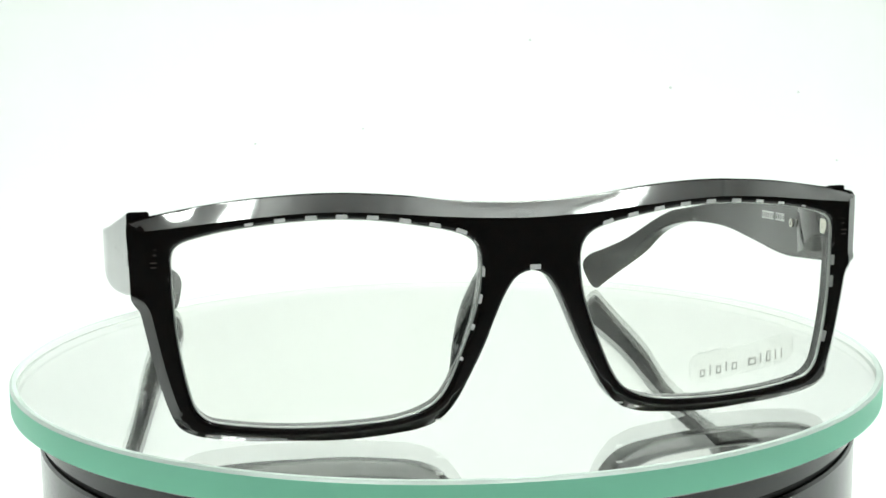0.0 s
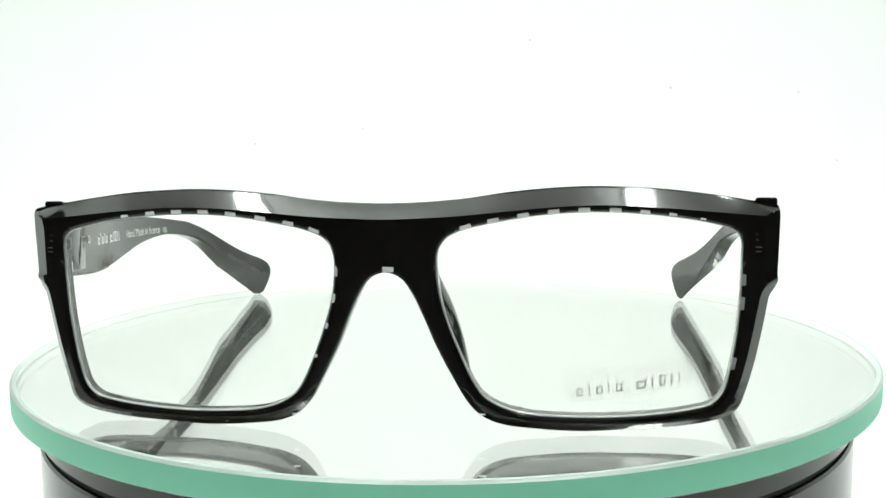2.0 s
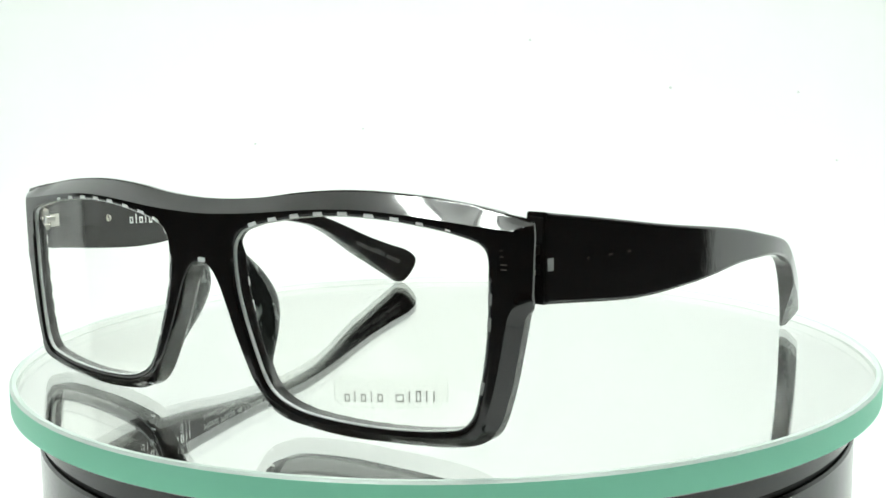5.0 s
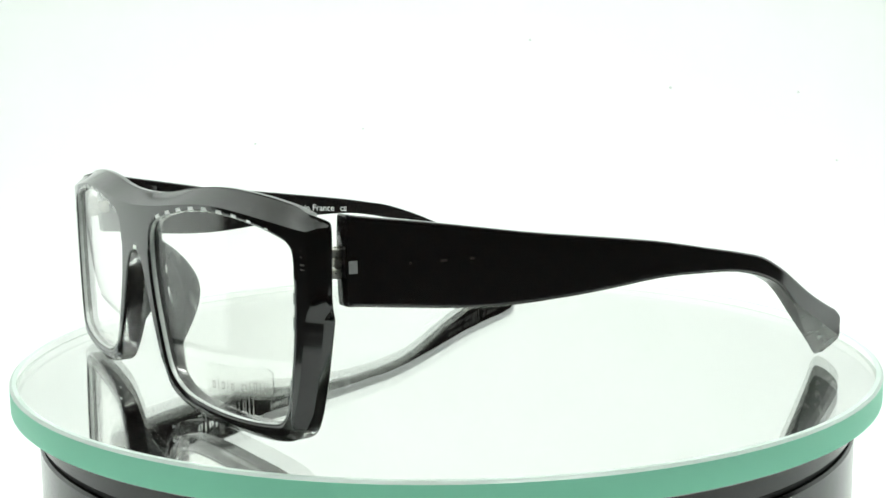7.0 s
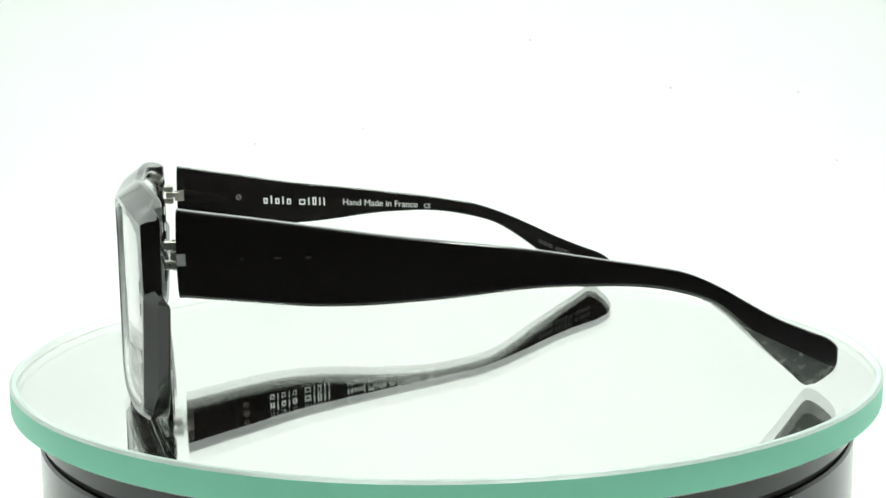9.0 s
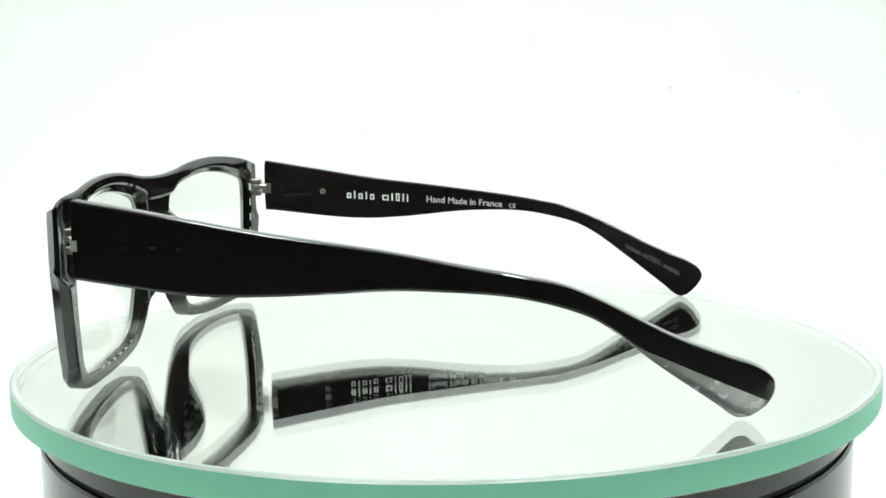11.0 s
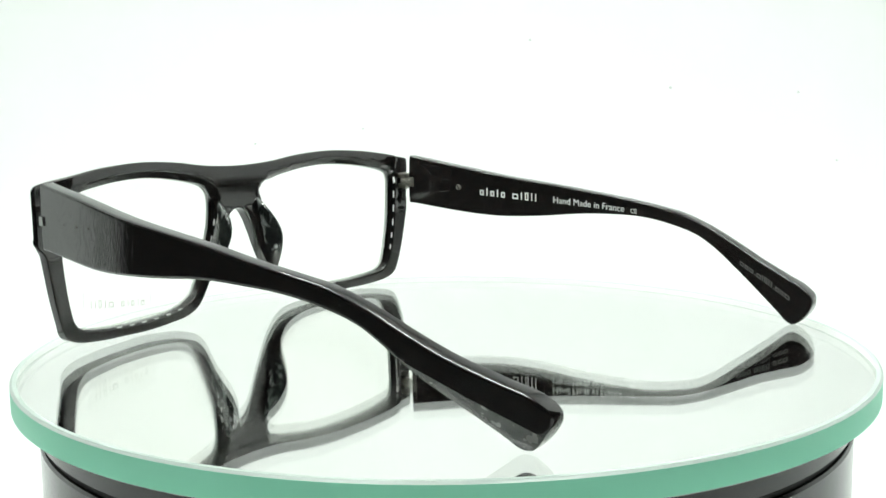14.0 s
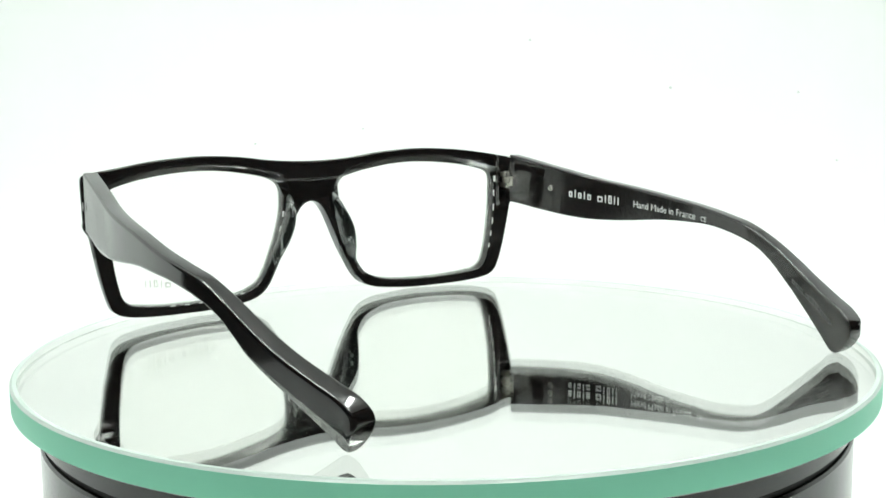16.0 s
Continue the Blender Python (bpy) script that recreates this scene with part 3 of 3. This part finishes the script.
def rivets(front):
    for side in (-1, 1):
        for dx, z, w in ((0.3, 35.3, 0.8), (0.2, 34.3, 0.7), (-0.1, 33.0, 1.2), (-0.1, 32.2, 1.1)):
            part("rivet", flat_piece(w, 0.28, 0.3, side * (65.3 - dx), front_y(side * 65.1) + 0.12, z, side * 11.3), RIVET, front)


def hinge(root, side):
    bm = bmesh.new()
    y0, z0 = -64.4, 33.0
    for k, (zc, a, b) in enumerate(((1.7, -2.0, 1.2), (0.0, -1.0, 3.0), (-1.7, -2.0, 1.2))):
        box(bm, *(v * MM for v in (side * 65.4, side * 67.6, y0 + a, y0 + b, z0 + zc - 0.75, z0 + zc + 0.75)))
    bmesh.ops.recalc_face_normals(bm, faces=bm.faces[:])
    bmesh.ops.bevel(bm, geom=bm.edges[:], offset=0.15 * MM, segments=1, affect="EDGES")
    h = part("hinge", bm, METAL, root, "three-barrel nickel hinge")
    bm = bmesh.new()
    bmesh.ops.create_cone(bm, cap_ends=True, segments=16, radius1=0.75 * MM, radius2=0.75 * MM, depth=5.4 * MM, matrix=pose(*mm(side * 66.4, y0 + 0.1, z0)))
    part("hinge_screw", bm, METAL, h, smooth=40)
    # plate let into the inside of the temple
    x = temple_x(-61) - 2.0
    part("hinge_plate", bevelled_box((0.5 * MM, 2.6 * MM, 3.0 * MM), 0.15 * MM, pose(*mm(side * (x - 0.02), -61.6, 32.7), 0, 0, -side * 9)), METAL, h)
    return h


def temple_screw(tmpl, side):
    x = temple_x(-44.6) - 2.0
    bm = bmesh.new()
    m = pose(*mm(side * (x - 0.05), -44.6, 31.4), 0, 90, -side * 9.6)
    bmesh.ops.create_cone(bm, cap_ends=True, segments=24, radius1=0.95 * MM, radius2=0.8 * MM, depth=0.4 * MM, matrix=m)
    s = part("screw", bm, METAL, tmpl, smooth=40)
    part("slot", bevelled_box((0.06 * MM, 0.3 * MM, 1.3 * MM), 0.02 * MM, pose(*mm(side * (x - 0.27), -44.6, 31.4), 25, 0, -side * 9.6)), SEAM, s)
    # hinge core that glimmers through the outside
    xo = temple_x(-61) + 2.0
    part("rivet", bevelled_box((0.05 * MM, 1.5 * MM, 2.1 * MM), 0.01 * MM, pose(*mm(side * xo, -62.6 - (1.0 if side > 0 else -1.0), 32.5), 0, 0, -side * 9)), GREY_CHECK, tmpl)
    for y, w in ((-53.4, 0.4), (-47.4, 1.2), (-42.2, 0.9)):
        part("rivet", bevelled_box((0.03 * MM, w * MM, 0.4 * MM), 0.01 * MM, pose(*mm(side * (temple_x(y) + thick(y) / 2), y, 32.4), 0, 0, -side * 9.6)), RIVET, tmpl)


def hinge_pocket(tmpl, side):
    """The shallow raised panel round the hinge leaf, inside the temple."""
    x = temple_x(-54) - 2.0
    bm = bevelled_box((0.16 * MM, 13.0 * MM, 11.6 * MM), 0.07 * MM, pose(*mm(side * (x + 0.02), -54.0, 32.3), -8.5, 0, -side * 9.4))
    part("hinge_panel", bm, BLACK, tmpl, "flat polished panel behind the hinge", smooth=30)


def inner_surface(side, y, z, proud=0.03):
    return mm(side * (side_x(y, side) - thick(y) / 2 - proud), y, z)


def lay_on_temple(name, quads, side, y0, z0, slope, mat, tmpl, label, way=1):
    """Flat print that follows the inside of a temple: shapes in (u, v) mm from a start point, rising by slope."""
    bm = bmesh.new()
    for q in quads:
        bm.faces.new([bm.verts.new(inner_surface(side, y0 + way * u, z0 + slope * u + v)) for u, v in q])
    bmesh.ops.recalc_face_normals(bm, faces=bm.faces[:])
    return part(name, bm, mat, tmpl, label)


def hollow(u, v, w, h, line):
    """Four thin bars round a rectangle, or one bar where it is narrow."""
    if w < 2.6 * line:
        return [[(u, v), (u + line, v), (u + line, v + h), (u, v + h)]]
    a, b, c, d = u, u + w, v, v + h
    return [[(a, c), (a + line, c), (a + line, d), (a, d)], [(b - line, c), (b, c), (b, d), (b - line, d)],
            [(a + line, c), (b - line, c), (b - line, c + line), (a + line, c + line)], [(a + line, d - line), (b - line, d - line), (b - line, d), (a + line, d)]]


def word_quads(words, height, advance, line=0.4):
    """Plain shapes for writing: each entry of (width, height share, drop)."""
    quads, u = [], 0.0
    for w, top, low in words:
        if w > 0:
            quads.extend(hollow(u, low * height, w, (top - low) * height, line))
        u += abs(w) + advance
    return quads


BRAND = [(1.3, 0.7, 0), (0.45, 1, 0), (1.3, 0.7, 0), (0.45, 0.95, 0), (1.3, 0.7, 0), (-0.7, 0, 0), (1.9, 0.7, 0), (0.45, 0.95, 0), (1.2, 1, 0), (0.45, 1, 0), (0.45, 0.95, 0)]


def text_mesh(body, size):
    cu = bpy.data.curves.new("print", "FONT")
    cu.body, cu.size = body, size
    ob = bpy.data.objects.new("print", cu)
    scene.collection.objects.link(ob)
    me = bpy.data.meshes.new_from_object(ob.evaluated_get(bpy.context.evaluated_depsgraph_get()))
    bpy.data.objects.remove(ob)
    bpy.data.curves.remove(cu)
    return me


def print_on_temple(body, width, side, y0, z0, slope, tmpl):
    me = text_mesh(body, 2.0)
    bm = bmesh.new()
    bm.from_mesh(me)
    us = [v.co.x for v in bm.verts]
    k = width / (max(us) - min(us))
    for v in bm.verts:
        u, w = (v.co.x - min(us)) * k, v.co.y * k
        v.co = inner_surface(side, y0 + u, z0 + slope * u + w)
    for f in bm.faces:
        if (f.normal.x > 0) != (side < 0):
            f.normal_flip()
    return part("lettering", bm, WHITE_PRINT, tmpl, "white printed lettering")


def sticker(lens):
    """The clear film on the lens with its grey writing as plain bars."""
    def on_lens(x, z, proud):
        return mm(x, front_y(x) + 1.2 - proud, z)
    x0, x1 = 31.5, 54.5
    xs = np.linspace(x0, x1, 14)
    bm = bmesh.new()
    tilt = 0.115

    def corner(s):
        return 0.9 - math.sqrt(max(0.0, 0.81 - (0.9 - min(s, 0.9)) ** 2))
    rows = []
    for x in xs:
        base = 5.5 + (x - 34) * tilt + 0.0035 * (x - 43) ** 2
        c = corner(min(x - x0, x1 - x))
        rows.append([bm.verts.new(on_lens(x, base + c + 0.0, 0.05)), bm.verts.new(on_lens(x, base + 5.6 - c, 0.05)), bm.verts.new(on_lens(x, base + 5.6 - c, 0.14)), bm.verts.new(on_lens(x, base + c, 0.14))])
    for a, b in zip(rows, rows[1:]):
        for i in range(4):
            bm.faces.new((a[i], a[(i + 1) % 4], b[(i + 1) % 4], b[i]))
    bm.faces.new(rows[0])
    bm.faces.new(rows[-1])
    bmesh.ops.recalc_face_normals(bm, faces=bm.faces[:])
    film = part("sticker", bm, FILM, lens, "clear film sticker with grey printing")
    film.visible_shadow = False
    u = 33.7
    for w, top, low in BRAND:
        if w > 0:
            bm = bmesh.new()
            z = 6.6 + (u - 33.7) * tilt
            a, b = u, u + w * 0.86
            for q in hollow(0, 0, b - a, top * 2.0, 0.24):
                bm.faces.new([bm.verts.new(on_lens(a + p, z + p * tilt + h, 0.17)) for p, h in q])
            part("print_bar", bm, LENS_PRINT, lens)
        u += abs(w) * 0.86 + 0.99


def spectacles():
    root = tagged(new("eyeglasses"), "black acetate eyeglasses with thick rectangular rims, standing open on glass", "eyeglasses")
    front, loop = frame_front(root)
    for side in (-1, 1):
        nose_pad(front, side)
    clear_checks(front, loop)
    rivets(front)
    lens_part(root, loop, -1)
    lens = lens_part(root, loop, 1)
    sticker(lens)
    left, right = temple(root, -1), temple(root, 1)
    for side, tmpl in ((-1, left), (1, right)):
        hinge(root, side)
        temple_screw(tmpl, side)
        hinge_pocket(tmpl, side)
    lay_on_temple("print_bar", word_quads(BRAND, 2.4, 0.88), -1, -37.3, 29.2, -0.08, WHITE_PRINT, left, "white printed bars")
    print_on_temple("Hand Made in France", 23.4, -1, -12.9, 27.6, -0.072, left)
    print_on_temple("CE", 2.1, -1, 12.6, 25.75, -0.07, left)
    lay_on_temple("print_bar", word_quads([(1.1, 1, 0)] * 6 + [(-0.6, 0, 0)] + [(1.1, 1, 0)] * 4, 1.7, 0.3, 0.22), 1, -25.4, 30.4, 0.05, WHITE_PRINT, right, "white printed bars", way=-1)
    lay_on_temple("print_bar", word_quads([(1.1, 0.7, 0)] * 3 + [(0.25, 0.2, 0)] + [(1.3, 0.7, 0), (0.3, 1, 0), (0.9, 1, 0), (0.3, 1, 0), (0.3, 1, 0), (0.25, 0.2, 0)] + [(1.0, 0.7, 0)] * 2 + [(1.4, 0.7, 0)], 1.6, 0.42, 0.25), -1, 48.2, 14.0, -0.50, GREY_PRINT, left, "grey embossed bars")
    return root


glasses = spectacles()


def motions():
    """Plate and spectacles turn together, clockwise seen from above."""
    rows_plate, rows_glasses = [], []
    for i in range(33):
        t = i * 0.5
        turn = -(TURN * (t - 1.5) + 0.149 + 0.8 * (max(0.0, t - 12.0) / 4) ** 1.5)
        spin = pose(0, 0, PLATE_Z, 0, 0, turn)
        rows_plate.append((t, spin))
        rows_glasses.append((t, spin @ pose(-0.0013, 0, 0.00042, 0, 0, -1.8) @ pose(0, 0, 0, 0, -0.35, 0)))
    walk(plate, rows_plate)
    walk(glasses, rows_glasses)


motions()
